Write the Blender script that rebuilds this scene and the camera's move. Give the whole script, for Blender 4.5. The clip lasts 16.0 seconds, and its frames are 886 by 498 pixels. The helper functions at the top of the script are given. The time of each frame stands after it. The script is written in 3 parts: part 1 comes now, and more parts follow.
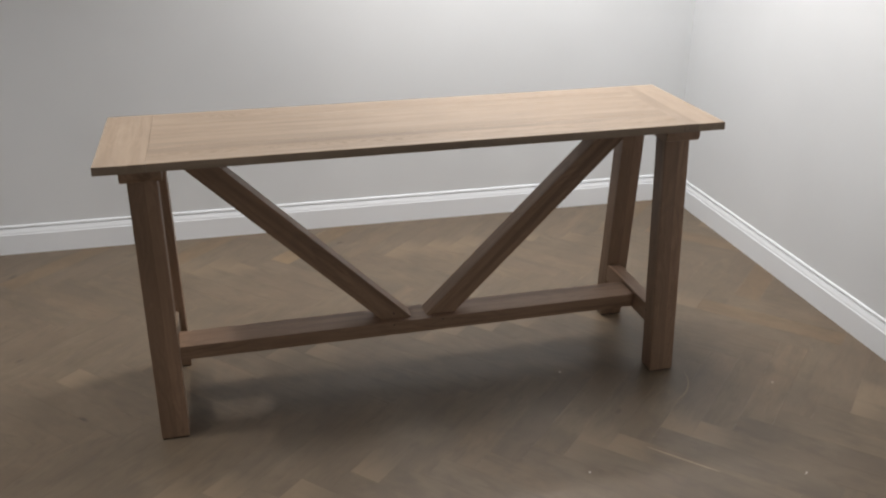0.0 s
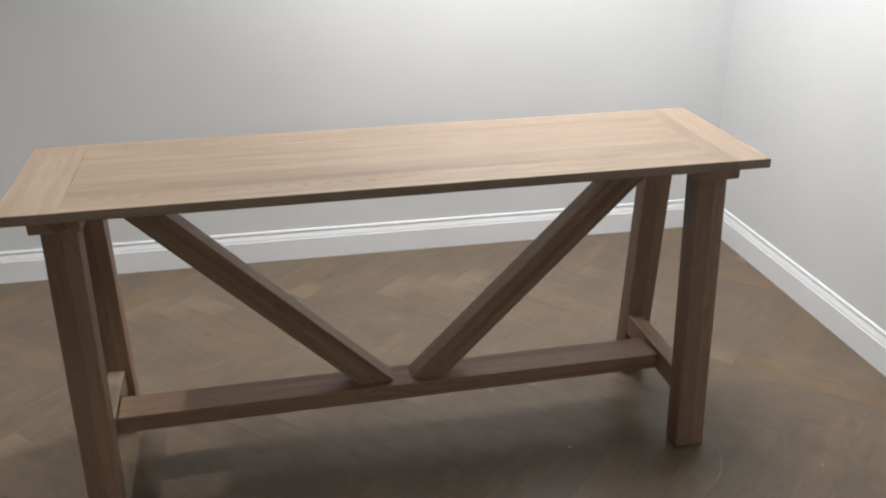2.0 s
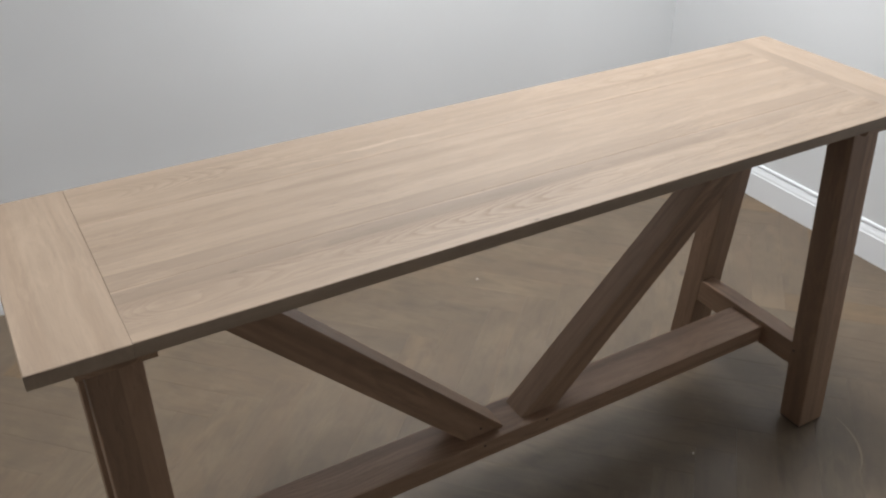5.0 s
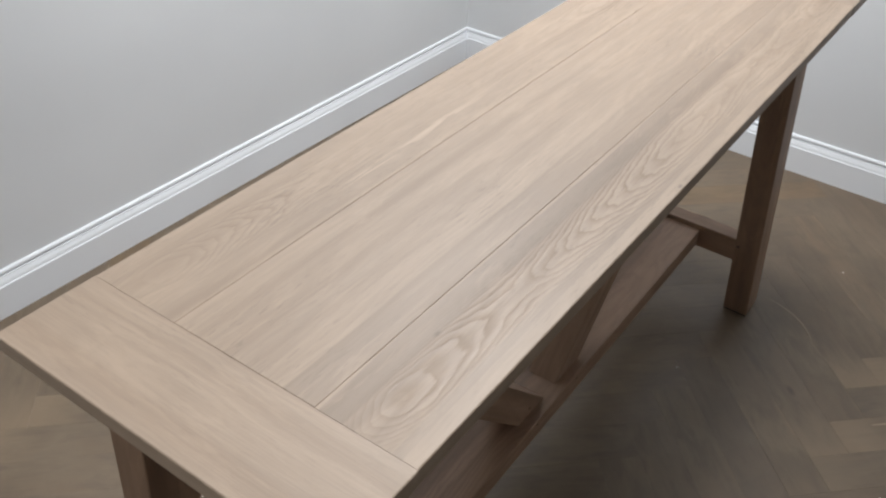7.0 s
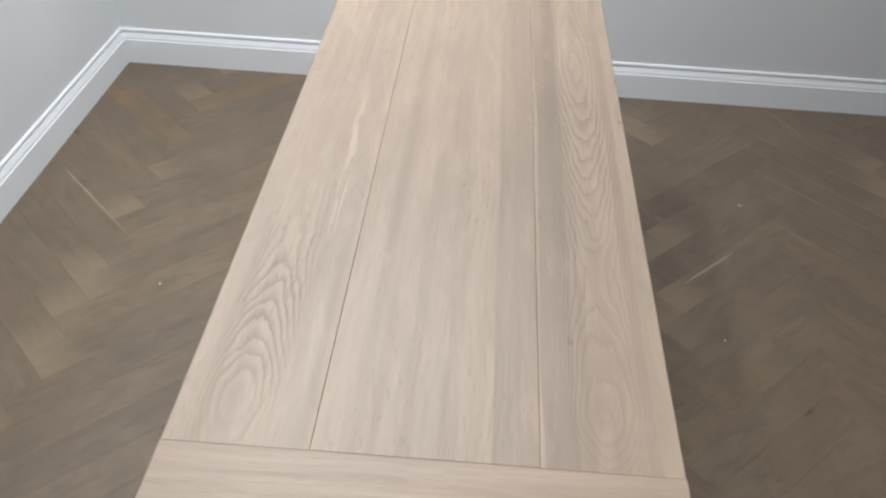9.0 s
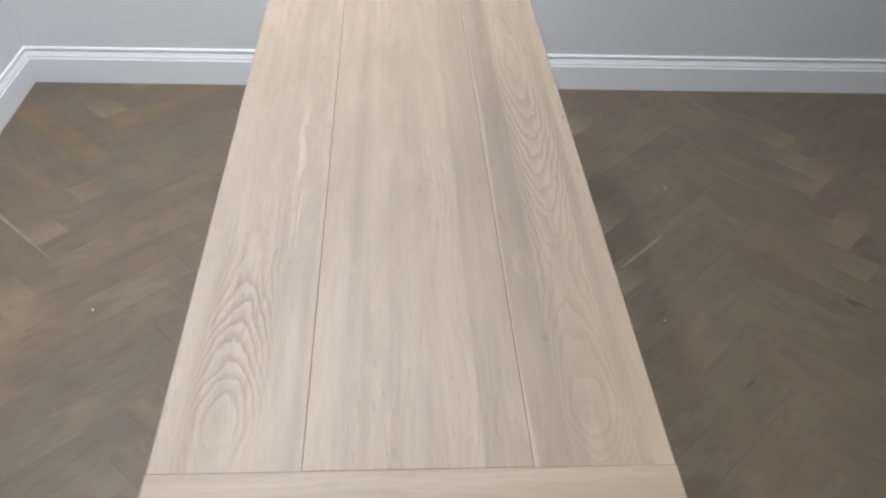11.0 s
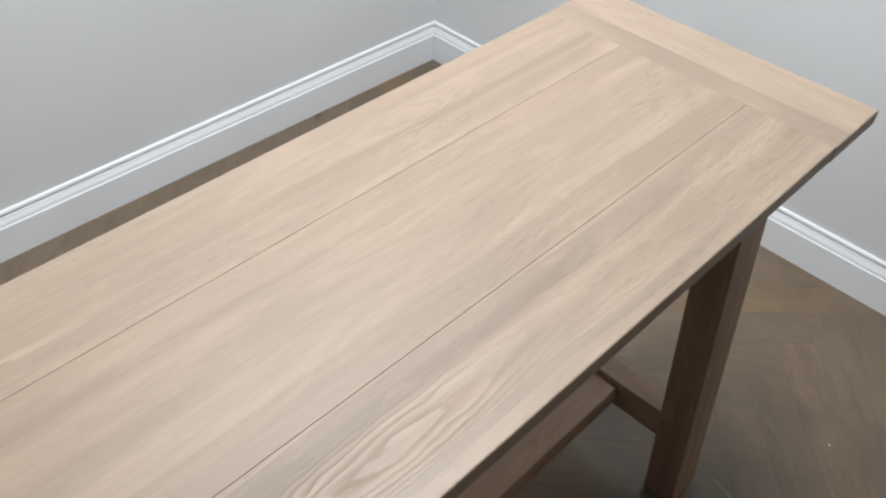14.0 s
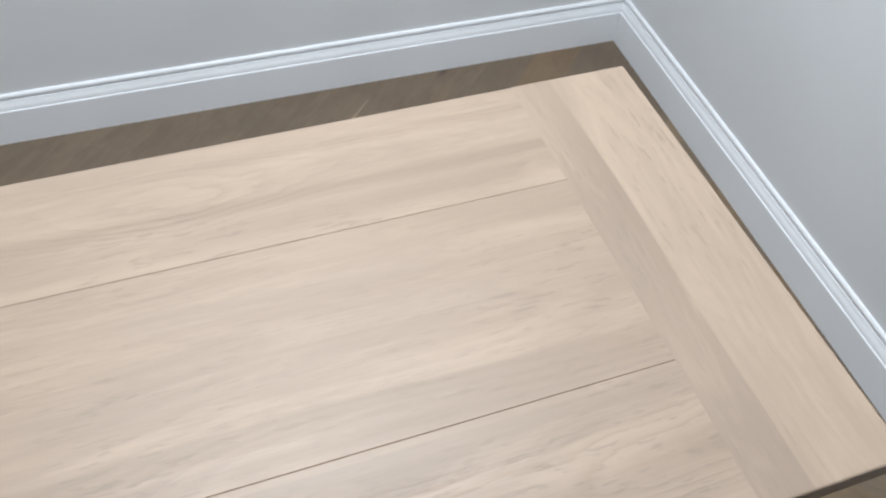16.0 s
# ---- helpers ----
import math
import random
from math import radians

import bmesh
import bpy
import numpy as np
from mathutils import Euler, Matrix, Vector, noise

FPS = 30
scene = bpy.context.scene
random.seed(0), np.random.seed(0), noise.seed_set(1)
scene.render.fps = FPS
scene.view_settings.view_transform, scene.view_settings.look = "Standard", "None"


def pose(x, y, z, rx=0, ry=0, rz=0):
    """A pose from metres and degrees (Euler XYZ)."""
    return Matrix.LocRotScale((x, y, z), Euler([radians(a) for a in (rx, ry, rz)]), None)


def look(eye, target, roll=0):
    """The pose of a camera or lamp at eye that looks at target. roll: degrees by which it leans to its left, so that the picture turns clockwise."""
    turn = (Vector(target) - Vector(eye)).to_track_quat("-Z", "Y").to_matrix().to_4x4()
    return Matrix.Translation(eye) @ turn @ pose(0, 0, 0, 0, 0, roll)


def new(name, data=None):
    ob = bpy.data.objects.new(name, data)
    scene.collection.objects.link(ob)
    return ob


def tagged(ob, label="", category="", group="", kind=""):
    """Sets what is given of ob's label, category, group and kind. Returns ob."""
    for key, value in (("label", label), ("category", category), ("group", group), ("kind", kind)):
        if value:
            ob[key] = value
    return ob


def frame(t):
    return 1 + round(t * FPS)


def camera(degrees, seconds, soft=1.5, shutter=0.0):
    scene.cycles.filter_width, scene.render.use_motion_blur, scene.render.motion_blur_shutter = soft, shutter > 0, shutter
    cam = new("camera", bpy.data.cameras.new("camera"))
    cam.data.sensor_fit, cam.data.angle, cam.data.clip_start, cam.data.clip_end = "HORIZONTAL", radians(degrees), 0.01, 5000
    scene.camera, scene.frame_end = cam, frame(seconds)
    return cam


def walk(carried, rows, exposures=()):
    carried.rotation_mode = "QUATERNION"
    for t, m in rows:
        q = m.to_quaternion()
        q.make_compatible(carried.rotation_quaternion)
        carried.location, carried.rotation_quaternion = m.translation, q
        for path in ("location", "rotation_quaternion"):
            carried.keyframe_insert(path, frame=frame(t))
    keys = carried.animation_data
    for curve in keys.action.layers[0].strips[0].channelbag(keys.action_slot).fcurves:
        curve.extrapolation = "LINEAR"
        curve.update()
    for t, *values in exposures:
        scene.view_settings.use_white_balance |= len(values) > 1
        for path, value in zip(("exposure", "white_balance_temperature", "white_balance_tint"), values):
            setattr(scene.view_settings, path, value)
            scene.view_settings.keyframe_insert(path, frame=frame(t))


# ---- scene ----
cam = camera(53.0, 16.0, soft=2.2)
PATH = [
    (0, (0.069, 0.247, 1.705), (0.49, 2.023, 0.888), 0.2),
    (0.5, (0.163, 0.32, 1.704), (0.551, 2.101, 0.882), 0.1),
    (1, (0.273, 0.428, 1.7), (0.592, 2.219, 0.87), 0.3),
    (1.5, (0.342, 0.52, 1.691), (0.668, 2.309, 0.859), 0.4),
    (2, (0.301, 0.705, 1.672), (0.654, 2.491, 0.844), -0.1),
    (2.5, (0.176, 0.928, 1.695), (0.588, 2.697, 0.857), -1.0),
    (3, (0.17, 1.065, 1.682), (0.626, 2.797, 0.792), -0.5),
    (3.5, (0.065, 1.266, 1.673), (0.594, 2.965, 0.76), 0.0),
    (3.7, (0.015, 1.304, 1.68), (0.582, 2.976, 0.742), 0.2),
    (5.8, (-0.438, 1.914, 1.656), (0.56, 3.249, 0.549), 1.6),
    (6, (-0.466, 1.983, 1.662), (0.577, 3.267, 0.538), 2.2),
    (6.5, (-0.598, 2.203, 1.659), (0.633, 3.259, 0.488), 2.0),
    (7, (-0.667, 2.344, 1.642), (0.648, 3.258, 0.444), 2.7),
    (7.5, (-0.635, 2.479, 1.633), (0.736, 3.316, 0.442), 1.2),
    (8, (-0.65, 2.598, 1.641), (0.825, 3.211, 0.437), 1.4),
    (8.5, (-0.708, 2.771, 1.635), (0.834, 3.06, 0.395), 2.2),
    (9, (-0.744, 2.904, 1.615), (0.822, 2.995, 0.374), 2.5),
    (9.2, (-0.751, 2.935, 1.6), (0.816, 2.971, 0.357), 2.1),
    (10.2, (-0.767, 2.99, 1.608), (0.795, 2.85, 0.371), 2.2),
    (11.3, (-0.715, 2.919, 1.638), (0.852, 2.882, 0.395), 2.0),
    (11.5, (-0.695, 2.86, 1.656), (0.867, 2.891, 0.407), 1.1),
    (12, (-0.595, 2.655, 1.667), (0.942, 2.912, 0.413), 0.7),
    (12.5, (-0.447, 2.525, 1.641), (1.033, 2.942, 0.362), 1.7),
    (13, (-0.211, 2.513, 1.619), (1.16, 3.173, 0.322), 4.3),
    (13.5, (0.037, 2.495, 1.609), (1.316, 3.279, 0.286), 4.1),
    (14, (0.318, 2.423, 1.62), (1.412, 3.414, 0.27), 4.0),
    (14.5, (0.539, 2.4, 1.603), (1.55, 3.442, 0.228), 4.7),
    (15, (0.768, 2.483, 1.59), (1.727, 3.535, 0.185), 7.0),
    (15.5, (0.914, 2.548, 1.57), (1.691, 3.631, 0.08), 6.8),
    (16, (1.075, 2.544, 1.563), (1.573, 3.716, 0.021), 5.5),
]
EXPOSURES = [(0, 0.23, 6620, 12), (2, 0.32, 6580, 11), (3.5, 0.31, 6500, 10.5), (6, 0.29, 6310, 10.5), (9, 0.29, 6180, 10), (11.5, 0.33, 6060, 9.4),
             (12.5, 0.30, 6190, 9.5), (14.5, 0.24, 6230, 9), (16, 0.17, 5950, 8)]
walk(cam, [(t, look(eye, target, roll)) for t, eye, target, roll in PATH], EXPOSURES)

# ---- light: unseen ceiling lamps and one added fill ----
CEILING = 2.55
ROOM_W, ROOM_E, ROOM_S, ROOM_N = -4.2, 2.321, -4.0, 4.351

world = bpy.data.worlds.new("world")
world.use_nodes = True
world.node_tree.nodes["Background"].inputs["Color"].default_value = (1, 1, 1, 1)
world.node_tree.nodes["Background"].inputs["Strength"].default_value = 0.02
scene.world = world


def unseen_ceiling_light(x, y, watts, wide, deep, warm=(1.0, 0.985, 0.965)):
    lamp = bpy.data.lights.new("unseen_ceiling_light", "AREA")
    lamp.shape, lamp.size, lamp.size_y, lamp.energy, lamp.color = "ELLIPSE" if wide == deep else "RECTANGLE", wide, deep, watts, warm
    ob = new("unseen_ceiling_light", lamp)
    ob.matrix_world = pose(x, y, CEILING - 0.01)
    return ob


def downlight(x, y, watts, cone, warm=(1.0, 0.985, 0.965)):
    """A recessed spot that shines straight down."""
    lamp = bpy.data.lights.new("downlight", "SPOT")
    lamp.energy, lamp.color, lamp.spot_size, lamp.spot_blend, lamp.shadow_soft_size = watts, warm, radians(cone), 0.75, 0.08
    ob = new("downlight", lamp)
    ob.matrix_world = pose(x, y, CEILING - 0.01)
    return ob


# out of view: a panel and a long fitting over the table's far end and recessed spots by its near end, set by the
# shadows; the one in the rest of the room, at y -3, is an added fill for the table's front
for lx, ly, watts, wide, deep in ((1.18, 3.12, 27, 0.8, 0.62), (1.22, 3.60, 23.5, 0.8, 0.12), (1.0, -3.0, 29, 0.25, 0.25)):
    unseen_ceiling_light(lx, ly, watts, wide, deep)
for lx, ly, watts, cone in ((-1.10, 2.95, 88, 100), (-0.76, 2.55, 42, 84)):
    downlight(lx, ly, watts, cone)


# ---- materials ----
def nodes_of(name):
    mat = bpy.data.materials.new(name)
    mat.use_nodes = True
    nt = mat.node_tree
    return mat, nt, nt.nodes["Principled BSDF"]


def ramp(nt, source, stops):
    node = nt.nodes.new("ShaderNodeValToRGB")
    el = node.color_ramp.elements
    el[0].position, el[0].color = stops[0][0], (*stops[0][1], 1)
    el[1].position, el[1].color = stops[-1][0], (*stops[-1][1], 1)
    for pos, col in stops[1:-1]:
        e = el.new(pos)
        e.color = (*col, 1)
    nt.links.new(source, node.inputs["Fac"])
    return node.outputs["Color"]


def grey(v):
    return (v, v, v)


def scaled(nt, source, scale, offset=None):
    """source * scale + offset, as a vector."""
    node = nt.nodes.new("ShaderNodeVectorMath")
    node.operation = "MULTIPLY_ADD"
    nt.links.new(source, node.inputs[0])
    node.inputs[1].default_value = scale
    if offset is not None:
        nt.links.new(offset, node.inputs[2])
    return node.outputs[0]


def noise_tex(nt, vector, scale, detail=4.0, rough=0.55, distortion=0.0):
    node = nt.nodes.new("ShaderNodeTexNoise")
    node.inputs["Scale"].default_value = scale
    node.inputs["Detail"].default_value = detail
    node.inputs["Roughness"].default_value = rough
    node.inputs["Distortion"].default_value = distortion
    nt.links.new(vector, node.inputs["Vector"])
    return node.outputs["Fac"]


def mixed(nt, fac, a, b, blend="MIX"):
    node = nt.nodes.new("ShaderNodeMix")
    node.data_type, node.blend_type = "RGBA", blend
    for socket, value in ((node.inputs[0], fac), (node.inputs[6], a), (node.inputs[7], b)):
        if isinstance(value, (int, float)):
            socket.default_value = value
        elif isinstance(value, tuple):
            socket.default_value = (*value, 1)
        else:
            nt.links.new(value, socket)
    return node.outputs[2]


def calc(nt, op, a, b=0.0, clamp=False):
    node = nt.nodes.new("ShaderNodeMath")
    node.operation, node.use_clamp = op, clamp
    for socket, value in ((node.inputs[0], a), (node.inputs[1], b)):
        if isinstance(value, (int, float)):
            socket.default_value = value
        else:
            nt.links.new(value, socket)
    return node.outputs[0]


def bumped(nt, bsdf, height, strength, distance):
    node = nt.nodes.new("ShaderNodeBump")
    node.inputs["Strength"].default_value = strength
    node.inputs["Distance"].default_value = distance
    nt.links.new(height, node.inputs["Height"])
    nt.links.new(node.outputs["Normal"], bsdf.inputs["Normal"])


def oak_material(name, pale, tan, dark, figure=0.5, slope=0.05, stave=1.0, knots=(), flares=(), bands=(), figured=None, streaky=1.0, laminate=None):
    """Limed oak: the grain runs along each timber's own x axis, and each timber takes its own stretch of it.
    The growth rings lie round an axis that dips through the face at the timber's middle, by slope.
    figured: (heart line's y, rings per square metre across, depth of the rings along the board, strength along it, lower edge of the figured stave)."""
    mat, nt, bsdf = nodes_of(name)
    coord = nt.nodes.new("ShaderNodeTexCoord").outputs["Object"]
    rnd = nt.nodes.new("ShaderNodeObjectInfo").outputs["Random"]
    shift = nt.nodes.new("ShaderNodeCombineXYZ")
    for k, m in enumerate((7.3, 3.1, 5.7)):
        nt.links.new(calc(nt, "MULTIPLY", rnd, m), shift.inputs[k])
    off = shift.outputs[0]
    staves = noise_tex(nt, scaled(nt, coord, (0.45, 19.0, 19.0), off), 1.0, 1.5, 0.5)
    streak = noise_tex(nt, scaled(nt, coord, (2.0, 60.0, 60.0), off), 1.0, 4.0, 0.6, 0.4)
    fine = noise_tex(nt, scaled(nt, coord, (11.0, 420.0, 420.0), off), 1.0, 3.0, 0.6)
    patch = noise_tex(nt, scaled(nt, coord, (2.2, 7.0, 7.0), off), 1.0, 2.0, 0.5)
    warp = nt.nodes.new("ShaderNodeTexNoise")
    warp.inputs["Scale"].default_value, warp.inputs["Detail"].default_value = 1.0, 1.5
    nt.links.new(scaled(nt, coord, (2.4, 9.0, 9.0), off), warp.inputs["Vector"])
    ripple = noise_tex(nt, scaled(nt, coord, (16.0, 34.0, 34.0), off), 1.0, 2.0, 0.5)
    sep, sep_w = nt.nodes.new("ShaderNodeSeparateXYZ"), nt.nodes.new("ShaderNodeSeparateXYZ")
    nt.links.new(coord, sep.inputs[0])
    nt.links.new(warp.outputs["Color"], sep_w.inputs[0])
    bend = noise_tex(nt, scaled(nt, coord, (2.6, 3.0, 3.0), off), 1.0, 2.0, 0.5)
    across_flat = calc(nt, "ADD", sep.outputs[1], calc(nt, "MULTIPLY", calc(nt, "SUBTRACT", bend, 0.5), 0.022))
    across = calc(nt, "ADD", sep.outputs[1], calc(nt, "MULTIPLY", calc(nt, "SUBTRACT", sep_w.outputs[0], 0.5), 0.10))
    dip = calc(nt, "MULTIPLY", sep.outputs[0], slope)
    deep = calc(nt, "ADD", calc(nt, "MULTIPLY", calc(nt, "SUBTRACT", sep_w.outputs[1], 0.5), 0.14), calc(nt, "ADD", sep.outputs[2], dip))
    radius = calc(nt, "SQRT", calc(nt, "ADD", calc(nt, "MULTIPLY", across, across), calc(nt, "MULTIPLY", deep, deep)))
    radius = calc(nt, "ADD", radius, calc(nt, "ADD", calc(nt, "MULTIPLY", ripple, 0.011), calc(nt, "MULTIPLY", streak, 0.004)))
    rings = calc(nt, "FRACT", calc(nt, "MULTIPLY", radius, 85.0))
    rings = ramp(nt, rings, ((0.0, grey(0.1)), (0.2, grey(0.0)), (0.4, grey(0.25)), (0.62, grey(0.8)), (0.85, grey(1.0)), (1.0, grey(0.1))))
    mask = ramp(nt, patch, ((0.38, grey(0.3)), (0.58, grey(1.0))))
    if figured:
        heart_y, spread, depth, strength, edge_y = figured
        along = calc(nt, "ADD", sep.outputs[0], calc(nt, "MULTIPLY", calc(nt, "SUBTRACT", sep_w.outputs[2], 0.5), 0.07))
        along = calc(nt, "DIVIDE", calc(nt, "ADD", along, 0.82), 1.64, True)
        aside = calc(nt, "ADD", sep.outputs[1], calc(nt, "SUBTRACT", calc(nt, "MULTIPLY", calc(nt, "SUBTRACT", sep_w.outputs[0], 0.5), 0.028), heart_y))
        depth_at = ramp(nt, along, [((u + 0.82) / 1.64, grey(v / 12.0)) for u, v in depth])
        depth_at.node.color_ramp.interpolation = "B_SPLINE"
        jag = noise_tex(nt, scaled(nt, coord, (26.0, 120.0, 120.0), off), 1.0, 2.0, 0.5)
        cluster = noise_tex(nt, scaled(nt, coord, (4.0, 22.0, 22.0), off), 1.0, 1.5, 0.5)
        level = calc(nt, "ADD", calc(nt, "MULTIPLY", depth_at, 12.0), calc(nt, "MULTIPLY", calc(nt, "MULTIPLY", aside, aside), spread))
        level = calc(nt, "ADD", level, calc(nt, "ADD", calc(nt, "MULTIPLY", ripple, 1.3), calc(nt, "ADD", calc(nt, "MULTIPLY", jag, 0.7), calc(nt, "MULTIPLY", cluster, 2.2))))
        rings = ramp(nt, calc(nt, "FRACT", level), ((0.0, grey(0.05)), (0.12, grey(1.0)), (0.4, grey(0.45)), (0.72, grey(0.0)), (1.0, grey(0.05))))
        mask = ramp(nt, along, [((u + 0.82) / 1.64, grey(v)) for u, v in strength])
        mask = calc(nt, "MULTIPLY", mask, ramp(nt, patch, ((0.34, grey(0.45)), (0.55, grey(1.0)))))
        mask = calc(nt, "MULTIPLY", mask, ramp(nt, calc(nt, "MULTIPLY", calc(nt, "ABSOLUTE", aside), 10.0), ((0.26, grey(1.0)), (0.46, grey(0.22)))))
        mask = calc(nt, "MULTIPLY", mask, ramp(nt, calc(nt, "MULTIPLY", calc(nt, "SUBTRACT", across_flat, edge_y), 100.0), ((0.0, grey(0.1)), (0.25, grey(1.0)))))
    base = ramp(nt, staves, ((0.28, tan), (0.45, pale), (0.56, pale), (0.70, tan)))
    base = mixed(nt, calc(nt, "MULTIPLY", ramp(nt, staves, ((0.6, grey(0)), (0.68, grey(1)))), 0.28 * stave), base, dark)
    base = mixed(nt, calc(nt, "MULTIPLY", ramp(nt, streak, ((0.45, grey(0)), (0.75, grey(1)))), 0.32 * streaky), base, dark)
    fade = ramp(nt, bend, ((0.36, grey(0.45)), (0.58, grey(1.0))))
    fade = calc(nt, "MULTIPLY", fade, ramp(nt, sep.outputs[0], ((0.15, grey(1)), (0.6, grey(0.4)))))
    for y0, y1, strength in bands:
        inside = calc(nt, "MULTIPLY", ramp(nt, calc(nt, "MULTIPLY", calc(nt, "SUBTRACT", across_flat, y0), 100.0), ((0.0, grey(0)), (0.2, grey(1)))),
                      ramp(nt, calc(nt, "MULTIPLY", calc(nt, "SUBTRACT", y1, across_flat), 100.0), ((0.0, grey(0)), (0.2, grey(1)))))
        base = mixed(nt, calc(nt, "MULTIPLY", calc(nt, "MULTIPLY", inside, fade), abs(strength)), base, dark if strength > 0 else tuple(c * 1.12 for c in pale))
    if laminate is not None:
        glue = calc(nt, "ADD", calc(nt, "SUBTRACT", sep.outputs[2], laminate), calc(nt, "MULTIPLY", calc(nt, "SUBTRACT", bend, 0.5), 0.008))
        base = mixed(nt, ramp(nt, calc(nt, "MULTIPLY", glue, 100.0), ((0.0, grey(0.48)), (0.12, grey(0.0)))), base, dark)
    for kx, ky, kr in knots:
        far = nt.nodes.new("ShaderNodeVectorMath")
        far.operation = "DISTANCE"
        nt.links.new(scaled(nt, coord, (0.45, 1.0, 0.0)), far.inputs[0])
        far.inputs[1].default_value = (kx * 0.45, ky, 0.0)
        spot = ramp(nt, calc(nt, "DIVIDE", calc(nt, "ADD", far.outputs["Value"], calc(nt, "MULTIPLY", ripple, 0.004)), kr), ((0.45, grey(0.85)), (0.75, grey(0.3)), (1.3, grey(0))))
        base = mixed(nt, spot, base, (0.13, 0.095, 0.07))
    base = mixed(nt, calc(nt, "MULTIPLY", ramp(nt, fine, ((0.5, grey(0)), (0.8, grey(1)))), 0.22), base, dark)
    cloud = noise_tex(nt, scaled(nt, coord, (5.0, 26.0, 26.0), off), 1.0, 4.0, 0.65, 0.8)
    base = mixed(nt, ramp(nt, cloud, ((0.42, grey(0)), (0.66, grey(0.5)))), base, tuple(0.5 * (a + b) for a, b in zip(pale, dark)))
    base = mixed(nt, ramp(nt, cloud, ((0.3, grey(0.45)), (0.46, grey(0)))), base, tuple(min(1, c * 1.12) for c in pale))
    base = mixed(nt, calc(nt, "MULTIPLY", calc(nt, "MULTIPLY", rings, mask), 0.46 * figure), base, dark)
    pores = noise_tex(nt, scaled(nt, coord, (42.0, 220.0, 220.0), off), 1.0, 2.0, 0.5)
    base = mixed(nt, calc(nt, "MULTIPLY", ramp(nt, pores, ((0.58, grey(0)), (0.68, grey(1)))), calc(nt, "MULTIPLY", ramp(nt, patch, ((0.42, grey(0.25)), (0.6, grey(1)))), 0.37)), base, dark)
    feather = noise_tex(nt, scaled(nt, coord, (9.0, 150.0, 150.0), off), 1.0, 2.0, 0.5, 0.6)
    for fx, fy, rx, ry in flares:
        far = nt.nodes.new("ShaderNodeVectorMath")
        far.operation = "DISTANCE"
        nt.links.new(scaled(nt, coord, (1 / rx, 1 / ry, 0.0)), far.inputs[0])
        far.inputs[1].default_value = (fx / rx, fy / ry, 0.0)
        glint = calc(nt, "MULTIPLY", ramp(nt, far.outputs["Value"], ((0.2, grey(1)), (1.0, grey(0)))), ramp(nt, feather, ((0.46, grey(0)), (0.54, grey(1)))))
        base = mixed(nt, calc(nt, "MULTIPLY", glint, 0.85), base, tuple(min(1, c * 1.26) for c in pale))
    tone = nt.nodes.new("ShaderNodeHueSaturation")
    nt.links.new(calc(nt, "ADD", 0.95, calc(nt, "MULTIPLY", rnd, 0.1)), tone.inputs["Value"])
    nt.links.new(base, tone.inputs["Color"])
    nt.links.new(tone.outputs["Color"], bsdf.inputs["Base Color"])
    porous = calc(nt, "MULTIPLY", rings, mask)
    rough = calc(nt, "ADD", 0.40, calc(nt, "MULTIPLY", streak, 0.2))
    nt.links.new(calc(nt, "ADD", rough, calc(nt, "MULTIPLY", porous, 0.3 if figured else 0.0)), bsdf.inputs["Roughness"])
    bumped(nt, bsdf, calc(nt, "ADD", fine, calc(nt, "MULTIPLY", porous, 2.4 if figured else 0.5)), 0.25, 0.0006)
    return mat


